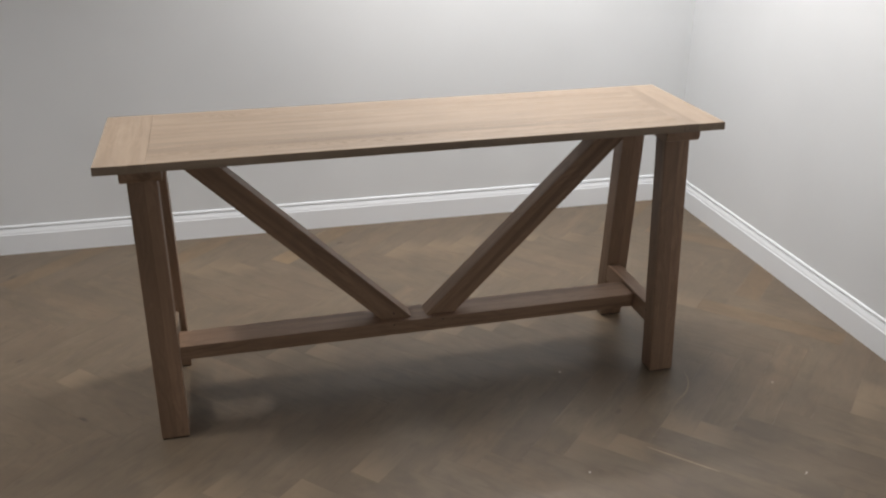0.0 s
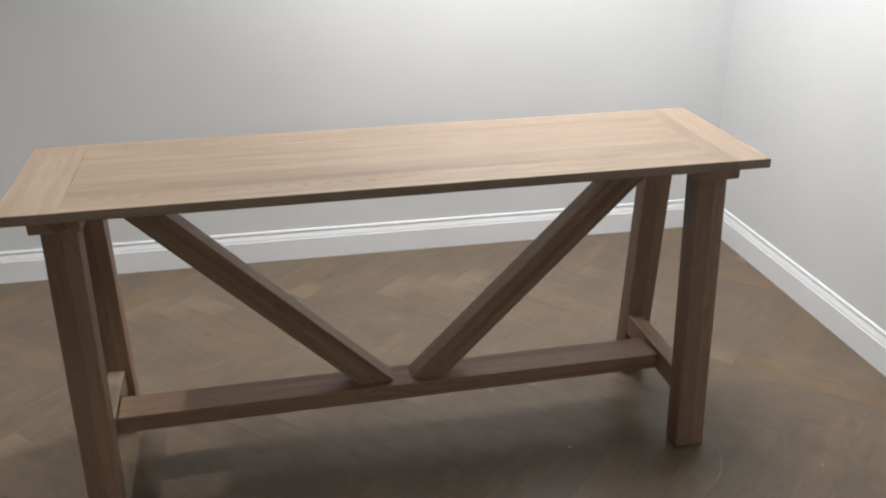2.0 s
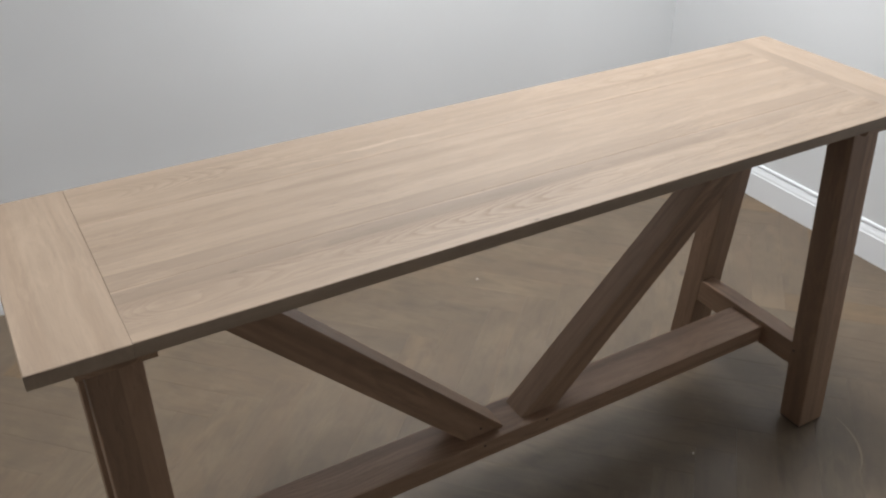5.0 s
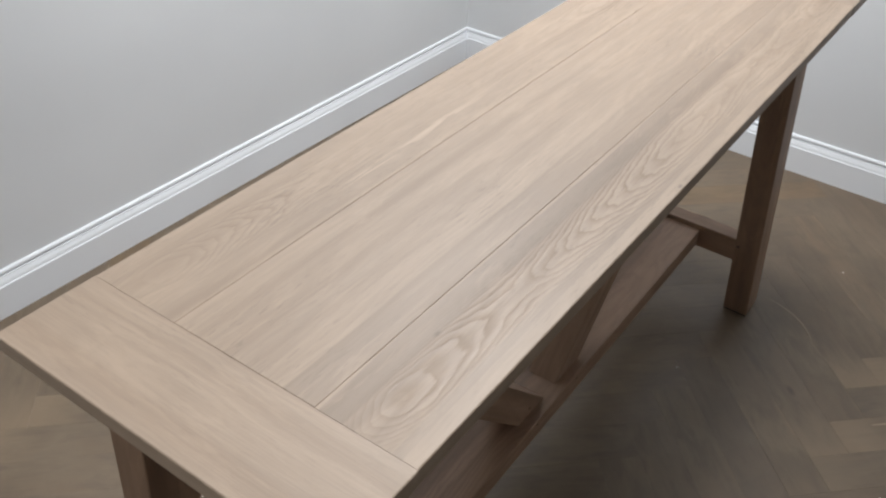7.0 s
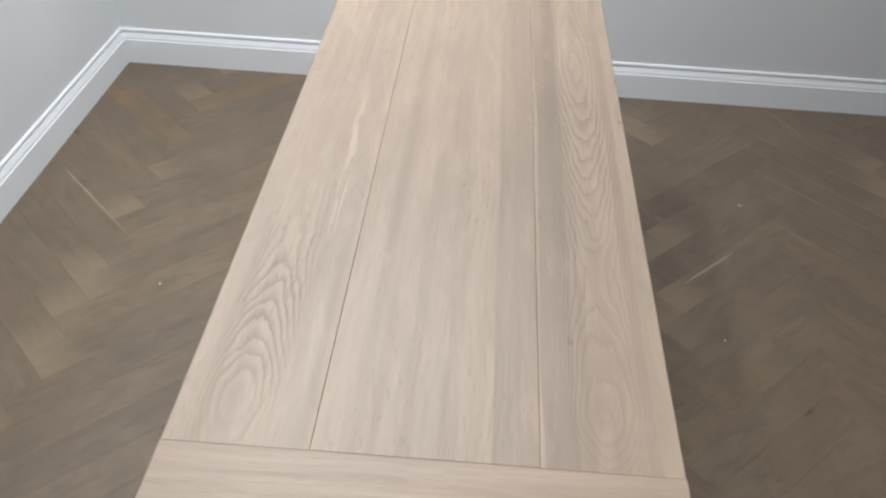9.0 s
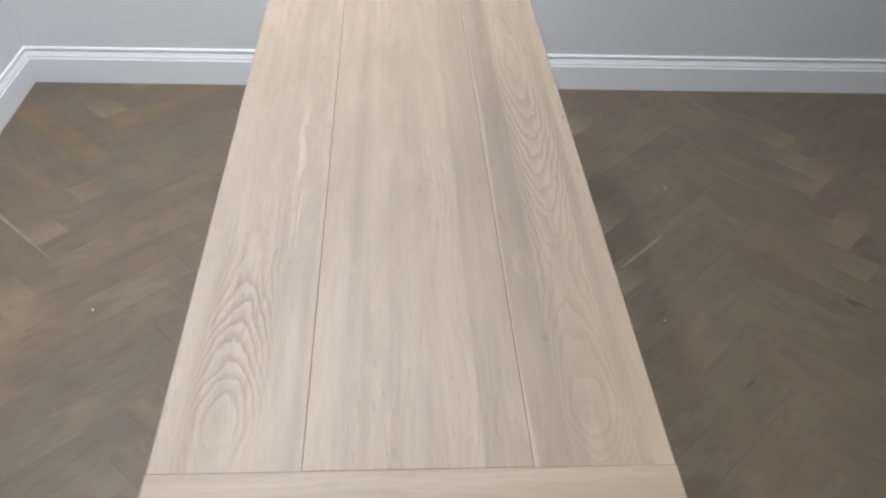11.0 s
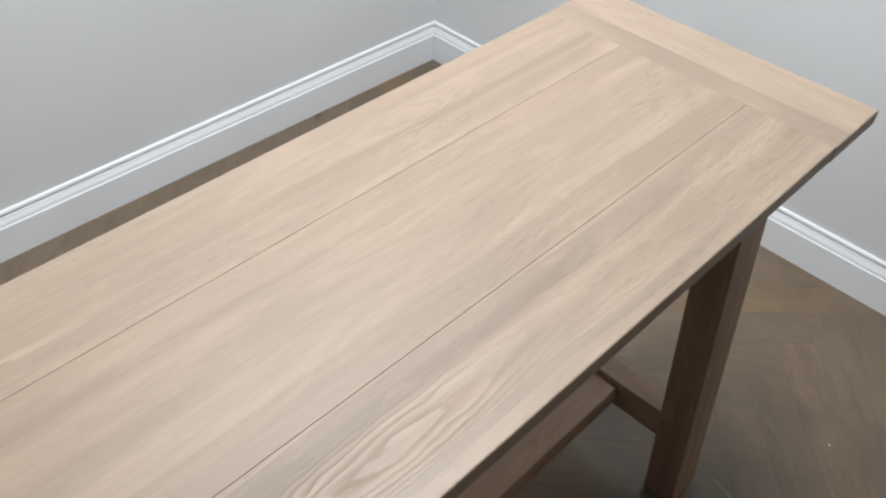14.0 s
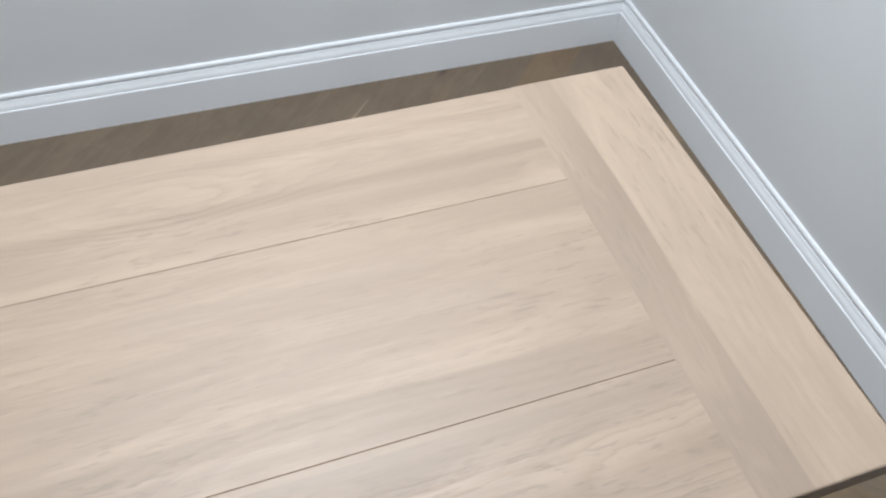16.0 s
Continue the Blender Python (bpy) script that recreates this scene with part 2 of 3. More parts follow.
def floor_material(name, per_island=False):
    """Smoked, oiled oak block: greyed brown, with worn pale arrises and small knots; UV in metres along and across the block."""
    mat, nt, bsdf = nodes_of(name)
    uv = nt.nodes.new("ShaderNodeUVMap").outputs["UV"]
    if per_island:
        rnd = nt.nodes.new("ShaderNodeNewGeometry").outputs["Random Per Island"]
    else:
        rnd = nt.nodes.new("ShaderNodeObjectInfo").outputs["Random"]
    shift = nt.nodes.new("ShaderNodeCombineXYZ")
    for k, m in enumerate((31.0, 17.0, 23.0)):
        nt.links.new(calc(nt, "MULTIPLY", rnd, m), shift.inputs[k])
    off = shift.outputs[0]
    other = calc(nt, "FRACT", calc(nt, "MULTIPLY", rnd, 7.77))
    broad = noise_tex(nt, scaled(nt, uv, (2.2, 9.0, 0.0), off), 1.0, 3.0, 0.55, 0.5)
    streak = noise_tex(nt, scaled(nt, uv, (4.0, 70.0, 0.0), off), 1.0, 4.0, 0.6, 0.6)
    fine = noise_tex(nt, scaled(nt, uv, (22.0, 420.0, 0.0), off), 1.0, 2.0, 0.6)
    base = ramp(nt, rnd, ((0.0, (0.145, 0.107, 0.072)), (0.3, (0.161, 0.118, 0.079)), (0.55, (0.151, 0.113, 0.077)),
                          (0.85, (0.168, 0.122, 0.080)), (1.0, (0.180, 0.130, 0.084))))
    base = mixed(nt, ramp(nt, broad, ((0.34, grey(0)), (0.62, grey(0.85)))), base, (0.133, 0.103, 0.071))
    blotch = noise_tex(nt, scaled(nt, uv, (3.2, 9.0, 0.0), off), 1.0, 4.0, 0.6, 0.5)
    base = mixed(nt, ramp(nt, blotch, ((0.46, grey(0)), (0.70, grey(0.5)))), base, (0.206, 0.155, 0.102))
    place = nt.nodes.new("ShaderNodeNewGeometry").outputs["Position"]
    haze = noise_tex(nt, scaled(nt, place, (5.5, 5.5, 0.0)), 1.0, 4.0, 0.6, 0.4)
    base = mixed(nt, ramp(nt, haze, ((0.36, grey(0.45)), (0.5, grey(0.0)))), base, (0.122, 0.094, 0.066))
    base = mixed(nt, ramp(nt, haze, ((0.52, grey(0.0)), (0.68, grey(0.45)))), base, (0.190, 0.148, 0.103))
    smoke = noise_tex(nt, scaled(nt, uv, (9.0, 26.0, 0.0), off), 1.0, 4.0, 0.62, 0.6)
    base = mixed(nt, ramp(nt, smoke, ((0.50, grey(0.0)), (0.66, grey(0.45)))), base, (0.107, 0.082, 0.059))
    base = mixed(nt, calc(nt, "MULTIPLY", ramp(nt, streak, ((0.5, grey(0)), (0.78, grey(1)))), 0.24), base, (0.072, 0.057, 0.042))
    base = mixed(nt, calc(nt, "MULTIPLY", ramp(nt, fine, ((0.55, grey(0)), (0.8, grey(1)))), 0.22), base, (0.065, 0.052, 0.037))
    sep = nt.nodes.new("ShaderNodeSeparateXYZ")
    nt.links.new(uv, sep.inputs[0])
    edge = calc(nt, "ABSOLUTE", sep.outputs[1])
    wear = noise_tex(nt, scaled(nt, uv, (5.0, 0.0, 0.0), off), 1.0, 2.0, 0.5)
    reach = calc(nt, "MULTIPLY", ramp(nt, wear, ((0.5, grey(0)), (0.66, grey(1)))), calc(nt, "GREATER_THAN", other, 0.68))
    arris = ramp(nt, edge, ((0.0395, grey(0)), (0.0485, grey(1))))
    base = mixed(nt, calc(nt, "MULTIPLY", calc(nt, "MULTIPLY", arris, reach), 0.28), base, (0.25, 0.185, 0.118))
    worn_end = calc(nt, "MULTIPLY", ramp(nt, calc(nt, "ADD", sep.outputs[0], calc(nt, "MULTIPLY", wear, 0.12)), ((0.20, grey(0)), (0.33, grey(1)))), calc(nt, "LESS_THAN", other, 0.3))
    base = mixed(nt, calc(nt, "MULTIPLY", worn_end, 0.5), base, (0.256, 0.190, 0.122))
    knots = nt.nodes.new("ShaderNodeTexVoronoi")
    knots.inputs["Scale"].default_value = 1.0
    nt.links.new(scaled(nt, uv, (4.2, 9.0, 0.0), off), knots.inputs["Vector"])
    knot = ramp(nt, knots.outputs["Distance"], ((0.03, grey(1)), (0.12, grey(0))))
    knot = calc(nt, "MULTIPLY", knot, calc(nt, "LESS_THAN", calc(nt, "FRACT", calc(nt, "MULTIPLY", rnd, 3.33)), 0.3))
    base = mixed(nt, calc(nt, "MULTIPLY", knot, 0.75), base, (0.037, 0.028, 0.022))
    if not per_island:
        base = mixed(nt, 1.0, base, nt.nodes.new("ShaderNodeObjectInfo").outputs["Color"], "MULTIPLY")
    nt.links.new(base, bsdf.inputs["Base Color"])
    nt.links.new(calc(nt, "ADD", 0.31, calc(nt, "MULTIPLY", broad, 0.2)), bsdf.inputs["Roughness"])
    bsdf.inputs["Specular IOR Level"].default_value = 0.5
    bumped(nt, bsdf, calc(nt, "ADD", streak, calc(nt, "MULTIPLY", fine, 0.5)), 0.2, 0.0008)
    return mat


def paint_material(name, colour, rough, relief, mottle=0.05):
    mat, nt, bsdf = nodes_of(name)
    coord = nt.nodes.new("ShaderNodeTexCoord").outputs["Object"]
    cloud = noise_tex(nt, coord, 1.3, 3.0, 0.5)
    roller = noise_tex(nt, coord, 420.0, 2.0, 0.6)
    dim = tuple(c * (1 - mottle) for c in colour)
    nt.links.new(mixed(nt, ramp(nt, cloud, ((0.35, grey(0)), (0.65, grey(1)))), dim, colour), bsdf.inputs["Base Color"])
    nt.links.new(calc(nt, "ADD", rough - 0.04, calc(nt, "MULTIPLY", cloud, 0.08)), bsdf.inputs["Roughness"])
    bumped(nt, bsdf, roller, relief, 0.0006)
    return mat


PALE, TAN, DARK = (0.299, 0.2295, 0.169), (0.261, 0.1955, 0.141), (0.157, 0.119, 0.089)
OAK = oak_material("limed_oak", PALE, TAN, DARK, streaky=0.45)
OAK_END = oak_material("limed_oak_two_staves", PALE, TAN, DARK, figure=0.3, stave=0.4, streaky=0.4, bands=((0.0195, 0.09, 0.7), (-0.09, 0.0195, -0.3)))
# base timbers: the top's oak browned, their shade put into the colour
OAK_BASE = oak_material("shade_browned_oak_base", (0.322, 0.205, 0.134), (0.268, 0.165, 0.104), (0.140, 0.086, 0.054), figure=0.8, stave=2.2)
OAK_LEG = oak_material("shade_browned_oak_two_staves", (0.336, 0.214, 0.140), (0.283, 0.176, 0.112), (0.140, 0.086, 0.054), figure=0.6, stave=1.6, laminate=0.006)
OAK_CATHEDRAL = oak_material("limed_oak_cathedral_grain", PALE, TAN, DARK, figure=0.95, streaky=0.7,
                             figured=(0.020, 2500.0,
                                      ((-0.82, 11.6), (-0.79, 9.2), (-0.755, 7.4), (-0.73, 7.0), (-0.69, 7.6), (-0.60, 9.6), (-0.52, 11.0), (-0.45, 10.2), (-0.28, 5.8), (-0.10, 1.6), (0.02, 0.6), (0.2, 2.0), (0.42, 3.4), (0.6, 2.0), (0.82, 0.8)),
                                      ((-0.82, 0.55), (-0.76, 0.75), (-0.56, 0.8), (-0.45, 0.6), (-0.30, 0.95), (-0.10, 1.0), (0.06, 0.85), (0.3, 0.6), (0.62, 0.3), (0.82, 0.5)), -0.024),
                             knots=((-0.638, 0.0575, 0.006), (-0.14, -0.0415, 0.007)), bands=((0.052, 0.09, 0.7), (-0.029, -0.014, 0.5), (-0.09, -0.029, -0.5)))
OAK_WAVY = oak_material("limed_oak_wavy_grain", PALE, TAN, DARK, figure=0.9, streaky=0.7,
                        figured=(-0.014, 2300.0,
                                 ((-0.82, 3.2), (-0.77, 1.2), (-0.73, 1.6), (-0.69, 3.0), (-0.58, 7.8), (-0.50, 9.0), (-0.35, 9.4), (0.10, 8.8), (0.28, 8.0), (0.36, 6.4), (0.44, 5.4), (0.50, 6.2), (0.60, 8.4), (0.82, 9.4)),
                                 ((-0.82, 0.35), (-0.72, 0.65), (-0.57, 0.65), (-0.47, 0.35), (0.0, 0.3), (0.28, 0.3), (0.40, 0.75), (0.54, 0.7), (0.66, 0.35), (0.82, 0.4)), -0.072),
                        flares=((-0.22, -0.056, 0.17, 0.011), (-0.37, -0.061, 0.14, 0.009)), bands=((-0.09, -0.052, 0.24), (0.035, 0.09, -0.35)))
OAK_STRAIGHT = oak_material("limed_oak_straight_grain", PALE, TAN, DARK, figure=0.35, slope=0.03, stave=1.0, streaky=0.7, bands=((-0.13, -0.064, 0.46), (-0.064, -0.029, -0.4), (-0.029, 0.03, 0.16), (0.085, 0.13, -0.4)))
FLOOR_OAK = floor_material("smoked_oak_block")
FLOOR_OAK_FAR = floor_material("smoked_oak_block_far", True)
WALL_PAINT = paint_material("warm_grey_wall_paint", (0.725, 0.748, 0.765), 0.7, 0.12)
TRIM_PAINT = paint_material("white_satin_trim_paint", (0.83, 0.862, 0.895), 0.58, 0.04, 0.02)
CEILING_PAINT = paint_material("white_ceiling_paint", (0.78, 0.78, 0.77), 0.8, 0.1)
UNDERLAY = paint_material("dark_floor_joint_filler", (0.12, 0.096, 0.074), 0.9, 0.1)
FELT = paint_material("dark_felt", (0.035, 0.03, 0.027), 0.95, 0.3)
FLECK = paint_material("pale_wood_chip", (0.6, 0.56, 0.5), 0.8, 0.2)


# ---- mesh helpers ----
def mesh_from(name, bm, material):
    me = bpy.data.meshes.new(name)
    bm.to_mesh(me)
    bm.free()
    me.materials.append(material)
    return me


def part(name, bm, material, parent=None, label="", place=None):
    ob = new(name, mesh_from(name, bm, material))
    ob.parent = parent
    if place is not None:
        ob.matrix_basis = place
    return tagged(ob, label)


def box(lo, hi, bevel=0.0):
    bm = bmesh.new()
    bmesh.ops.create_cube(bm, size=1.0)
    for v in bm.verts:
        v.co = [l + (c + 0.5) * (h - l) for c, l, h in zip(v.co, lo, hi)]
    if bevel:
        bmesh.ops.bevel(bm, geom=bm.edges[:], offset=bevel, segments=2, affect="EDGES", profile=0.6)
    return bm


def grain_frame(origin, along, up):
    """A pose whose x axis is the grain's direction."""
    x = Vector(along).normalized()
    y = Vector(up).cross(x).normalized()
    z = x.cross(y)
    m = Matrix((x, y, z)).transposed().to_4x4()
    m.translation = origin
    return m


def timber(name, outline, axis, lo, hi, along, parent, material, label="", bevel=0.002, up=None, eased=None, ease=0.0, tight=None):
    """A length of wood: the outline, in the plane across the axis, drawn from lo to hi; the grain runs along.
    Edges whose middle suits the test eased are rounded off by ease first; those that suit tight stay sharp."""
    bm = bmesh.new()
    others = [k for k in range(3) if k != axis]
    rings = []
    for level in (lo, hi):
        ring = []
        for a, b in outline:
            co = [0.0, 0.0, 0.0]
            co[axis], co[others[0]], co[others[1]] = level, a, b
            ring.append(bm.verts.new(co))
        rings.append(ring)
    n = len(outline)
    bm.faces.new(rings[0])
    bm.faces.new(rings[1])
    for k in range(n):
        bm.faces.new((rings[0][k], rings[0][(k + 1) % n], rings[1][(k + 1) % n], rings[1][k]))
    bmesh.ops.recalc_face_normals(bm, faces=bm.faces[:])
    if eased:
        chosen = [e for e in bm.edges if eased((e.verts[0].co + e.verts[1].co) / 2)]
        rest = [e for e in bm.edges if e not in chosen and not (tight and tight((e.verts[0].co + e.verts[1].co) / 2))]
        bmesh.ops.bevel(bm, geom=chosen, offset=ease, segments=3, affect="EDGES", profile=0.5)
        bmesh.ops.bevel(bm, geom=[e for e in rest if e.is_valid], offset=bevel, segments=1, affect="EDGES", profile=0.6)
    elif bevel:
        bmesh.ops.bevel(bm, geom=bm.edges[:], offset=bevel, segments=2, affect="EDGES", profile=0.6)
    mid = sum((v.co for v in bm.verts), Vector()) / len(bm.verts)
    m = grain_frame(mid, along, up or ((0, 0, 1) if abs(along[2]) < 0.9 else (0, 1, 0)))
    bmesh.ops.transform(bm, matrix=m.inverted(), verts=bm.verts[:])
    return part(name, bm, material, parent, label, m)


def rect(a0, a1, b0, b1):
    return [(a0, b0), (a1, b0), (a1, b1), (a0, b1)]


# ---- the room ----
def wall(name, lo, hi, label):
    return tagged(part(name, box(lo, hi), WALL_PAINT), label, "wall", kind="structure")


T = 0.12
wall("wall_north", (ROOM_W - T, ROOM_N, 0), (ROOM_E + T, ROOM_N + T, CEILING), "plain painted wall in pale warm grey")
wall("wall_east", (ROOM_E, ROOM_S, 0), (ROOM_E + T, ROOM_N, CEILING), "plain painted wall in pale warm grey")
# these two walls and the ceiling are unseen, added to close in the light
wall("wall_west", (ROOM_W - T, ROOM_S, 0), (ROOM_W, ROOM_N, CEILING), "plain painted wall in pale warm grey")
wall("wall_south", (ROOM_W - T, ROOM_S - T, 0), (ROOM_E + T, ROOM_S, CEILING), "plain painted wall in pale warm grey")
ceiling = part("ceiling", box((ROOM_W - T, ROOM_S - T, CEILING), (ROOM_E + T, ROOM_N + T, CEILING + T)), CEILING_PAINT)
tagged(ceiling, "unseen flat white ceiling that closes the room", "ceiling", kind="structure")

# moulded skirting: depth from the wall, height
SKIRTING = [(0.0, 0.0), (0.018, 0.0), (0.018, 0.0945), (0.0165, 0.0965), (0.0148, 0.0968), (0.0148, 0.0992), (0.0142, 0.1035), (0.0125, 0.1085),
            (0.0102, 0.1130), (0.0088, 0.1165), (0.0083, 0.1196), (0.0036, 0.1203), (0.0034, 0.1243), (0.0072, 0.1250),
            (0.0080, 0.1290), (0.0071, 0.1333), (0.0046, 0.1360), (0.0, 0.1368)]


def skirting(start, end, inward, label):
    """The profile drawn along a wall, mitred at 45 degrees at both ends."""
    start, end, inward = Vector(start), Vector(end), Vector(inward)
    run = (end - start).normalized()
    start, end = start + run * 0.0004, end - run * 0.0004
    bm = bmesh.new()
    rows = []
    for at, sign in ((start, 1), (end, -1)):
        rows.append([bm.verts.new((*(at + inward * d + run * d * sign), h)) for d, h in SKIRTING])
    n = len(SKIRTING)
    for k in range(n):
        bm.faces.new((rows[0][k], rows[0][(k + 1) % n], rows[1][(k + 1) % n], rows[1][k]))
    bm.faces.new(rows[0])
    bm.faces.new(rows[1])
    bmesh.ops.recalc_face_normals(bm, faces=bm.faces[:])
    return tagged(part("baseboard", bm, TRIM_PAINT), label, "baseboard", kind="structure")


WHITE_SKIRT = "white moulded skirting board along the grey wall"
skirting((ROOM_W, ROOM_N), (ROOM_E, ROOM_N), (0, -1), WHITE_SKIRT)
skirting((ROOM_E, ROOM_N), (ROOM_E, ROOM_S), (-1, 0), WHITE_SKIRT)
# skirting for the two added, unseen walls
skirting((ROOM_E, ROOM_S), (ROOM_W, ROOM_S), (0, 1), WHITE_SKIRT)
skirting((ROOM_W, ROOM_S), (ROOM_W, ROOM_N), (1, 0), WHITE_SKIRT)

# ---- the table ----
TOP, THICK = 0.92, 0.026
HALF_L, HALF_W = 0.957, 0.257
table = tagged(new("trestle_table"), "tall narrow trestle table in pale limed oak, bare top", "table")
table.matrix_basis = pose(0.619, 2.962, 0, 0, 0, 0.95)

JOINT = 0.816
SEAM_FAR, SEAM_NEAR = 0.109, -0.116
for v0, v1, oak in ((-HALF_W, SEAM_NEAR, OAK_CATHEDRAL), (SEAM_NEAR, SEAM_FAR, OAK_STRAIGHT), (SEAM_FAR, HALF_W, OAK_WAVY)):
    timber("tabletop_plank", rect(v0 + 0.00005, v1 - 0.00005, TOP - THICK, TOP), 0, -JOINT + 0.0005, JOINT - 0.00003, (1, 0, 0), table, oak, bevel=0.0007,
           eased=lambda c: abs(c.y) > HALF_W - 0.002 and abs(c.x) < 0.1, ease=0.0022, tight=lambda c: c.x > JOINT - 0.01)
for u0, u1 in ((-HALF_L, -JOINT), (JOINT, HALF_L)):
    timber("breadboard_end", rect(u0, u1, TOP - THICK, TOP), 1, -HALF_W - 0.001, HALF_W + 0.001, (0, 1, 0), table, OAK if u0 < 0 else OAK_END, "oak end board across the planks", bevel=0.0009,
           eased=lambda c: (abs(c.x) > HALF_L - 0.002 or abs(c.y) > HALF_W - 0.002) and abs(c.z - TOP + THICK / 2) > 0.01, ease=0.0022,
           tight=lambda c: abs(c.x - JOINT) < 0.01)

BRACE = (-0.028, 0.040)
LEG_W, LEG_D = 0.084, 0.068
BEARER = 0.850  # its underside
PLUG = paint_material("dark_wooden_plug", (0.085, 0.058, 0.04), 0.6, 0.2, 0.2)


def plug(host, centre, normal, radius=0.004):
    """A small round plug let into a face of the host, a hair proud of it."""
    bm = bmesh.new()
    bmesh.ops.create_cone(bm, cap_ends=True, segments=14, radius1=radius, radius2=radius * 0.88, depth=0.0024)
    turn = Vector(normal).to_track_quat("Z", "Y").to_matrix().to_4x4()
    turn.translation = Vector(centre) - Vector(normal).normalized() * 0.0008
    bmesh.ops.transform(bm, matrix=host.matrix_basis.inverted() @ turn, verts=bm.verts[:])
    part("dowel_plug", bm, PLUG, host, "small dark wooden plug")


for side in (-1, 1):
    centre = side * 0.838
    # bearer under the top, its lower end corners rounded
    bearer = [(-0.218, 0.8938), (-0.218, 0.864), (-0.215, 0.8545), (-0.207, BEARER), (0.227, BEARER), (0.235, 0.8545), (0.238, 0.864), (0.238, 0.8938)]
    timber("bearer", bearer, 0, centre - 0.058, centre + 0.058, (0, 1, 0), table, OAK_BASE, bevel=0.0012)
    for foot, head in ((-0.240, -0.174), (0.266, 0.200)):
        lean = 1 if foot < 0 else -1
        outline = [(foot, 0.004), (foot + lean * LEG_D, 0.004), (head + lean * LEG_D, BEARER - 0.0003), (head, BEARER - 0.0003)]
        middle = centre + ((0.006 if side > 0 else 0.003) if foot > 0 else (0.005 if side > 0 else -0.001))
        broad = 0.087 if side > 0 and foot < 0 else LEG_W
        leg = timber("leg", outline, 0, middle - broad / 2, middle + broad / 2, (0, head - foot, 0.860), table, OAK_LEG, bevel=0.003, up=(1, 0, 0))
        v0, v1 = sorted((foot + lean * 0.003, foot + lean * (LEG_D - 0.003)))
        pad = box((middle - broad / 2 + 0.003, v0, 0), (middle + broad / 2 - 0.003, v1, 0.0038))
        bmesh.ops.transform(pad, matrix=leg.matrix_basis.inverted(), verts=pad.verts[:])
        part("felt_pad", pad, FELT, leg, "dark felt pad under the foot")
        if side > 0 and foot < 0:
            plug(leg, (middle - broad / 2, foot + (head - foot) * 0.25 + 0.058, 0.215), (-1, 0, 0))
    r0, r1 = (0.803, 0.853) if side > 0 else (-0.859, -0.812)
    # east rail's browner oak paints in its shade; the lit west one stays pale
    timber("cross_rail", [(-0.160, 0.166), (0.186, 0.166), (0.181, 0.235), (-0.155, 0.235)], 0, r0, r1, (0, 1, 0), table, OAK_BASE if side > 0 else OAK)
stretcher = timber("stretcher", rect(-0.053, 0.055, 0.172, 0.222), 0, -0.8118, 0.8028, (1, 0, 0), table, OAK_BASE, "flat oak stretcher between the trestles")
for u, z in ((-0.092, 0.211), (0.082, 0.212)):
    plug(stretcher, (u, -0.053, z), (0, -1, 0), 0.0035)
for side in (-1, 1):
    # 45 degree brace from the stretcher's middle to the top, its heel cut square
    outline = [(side * 0.025, 0.2222), (side * 0.131, 0.2222), (side * 0.148, 0.2392), (side * 0.763, 0.8542), (side * 0.763, 0.8938), (side * 0.697, 0.8938)]
    outline = outline if side > 0 else outline[::-1]
    brace = timber("brace", outline, 1, BRACE[0], BRACE[1], (side, 0, 1), table, OAK_BASE, "slanting oak brace", up=(0, -1, 0))
    if side < 0:
        plug(brace, (-0.089, BRACE[0], 0.242), (0, -1, 0))


# ---- herringbone floor ----
BLOCK_L, BLOCK_W = 0.564, 0.1023
GAP = 0.0001
ANCHOR = Vector((1.240, 3.943))
P_AXIS, Q_AXIS = Vector((-1, 1)) / math.sqrt(2), Vector((-1, -1)) / math.sqrt(2)

floor = part("floor", box((ROOM_W - T, ROOM_S - T, -0.05), (ROOM_E + T, ROOM_N + T, -0.0012)), UNDERLAY)
tagged(floor, "herringbone parquet floor in smoked grey-brown oak", "floor", kind="structure")


def block_mesh(length, width):
    """One block with eased arrises, its UV in metres from its middle."""
    bm = bmesh.new()
    a, b, e = length / 2 - GAP, width / 2 - GAP, 0.0002
    low = [bm.verts.new((x, y, -0.0012)) for x, y in ((-a, -b), (a, -b), (a, b), (-a, b))]
    mid = [bm.verts.new((x, y, -e)) for x, y in ((-a, -b), (a, -b), (a, b), (-a, b))]
    top = [bm.verts.new((x, y, 0)) for x, y in ((-a + e, -b + e), (a - e, -b + e), (a - e, b - e), (-a + e, b - e))]
    for lower, upper in ((low, mid), (mid, top)):
        for k in range(4):
            bm.faces.new((lower[k], lower[(k + 1) % 4], upper[(k + 1) % 4], upper[k]))
    bm.faces.new(top)
    return bm


def with_uv(bm):
    layer = bm.loops.layers.uv.new("UVMap")
    for face in bm.faces:
        for loop in face.loops:
            loop[layer].uv = loop.vert.co.xy
    return bm


# blocks that are paler, darker or more honey-coloured than the rest, by a place on each; the darker (0.92, 2.60) paints
# in the table's shadow
PALER, DARKER, HONEY = (1.10, 1.09, 1.07, 1), (0.91, 0.92, 0.94, 1), (1.13, 1.05, 0.92, 1)
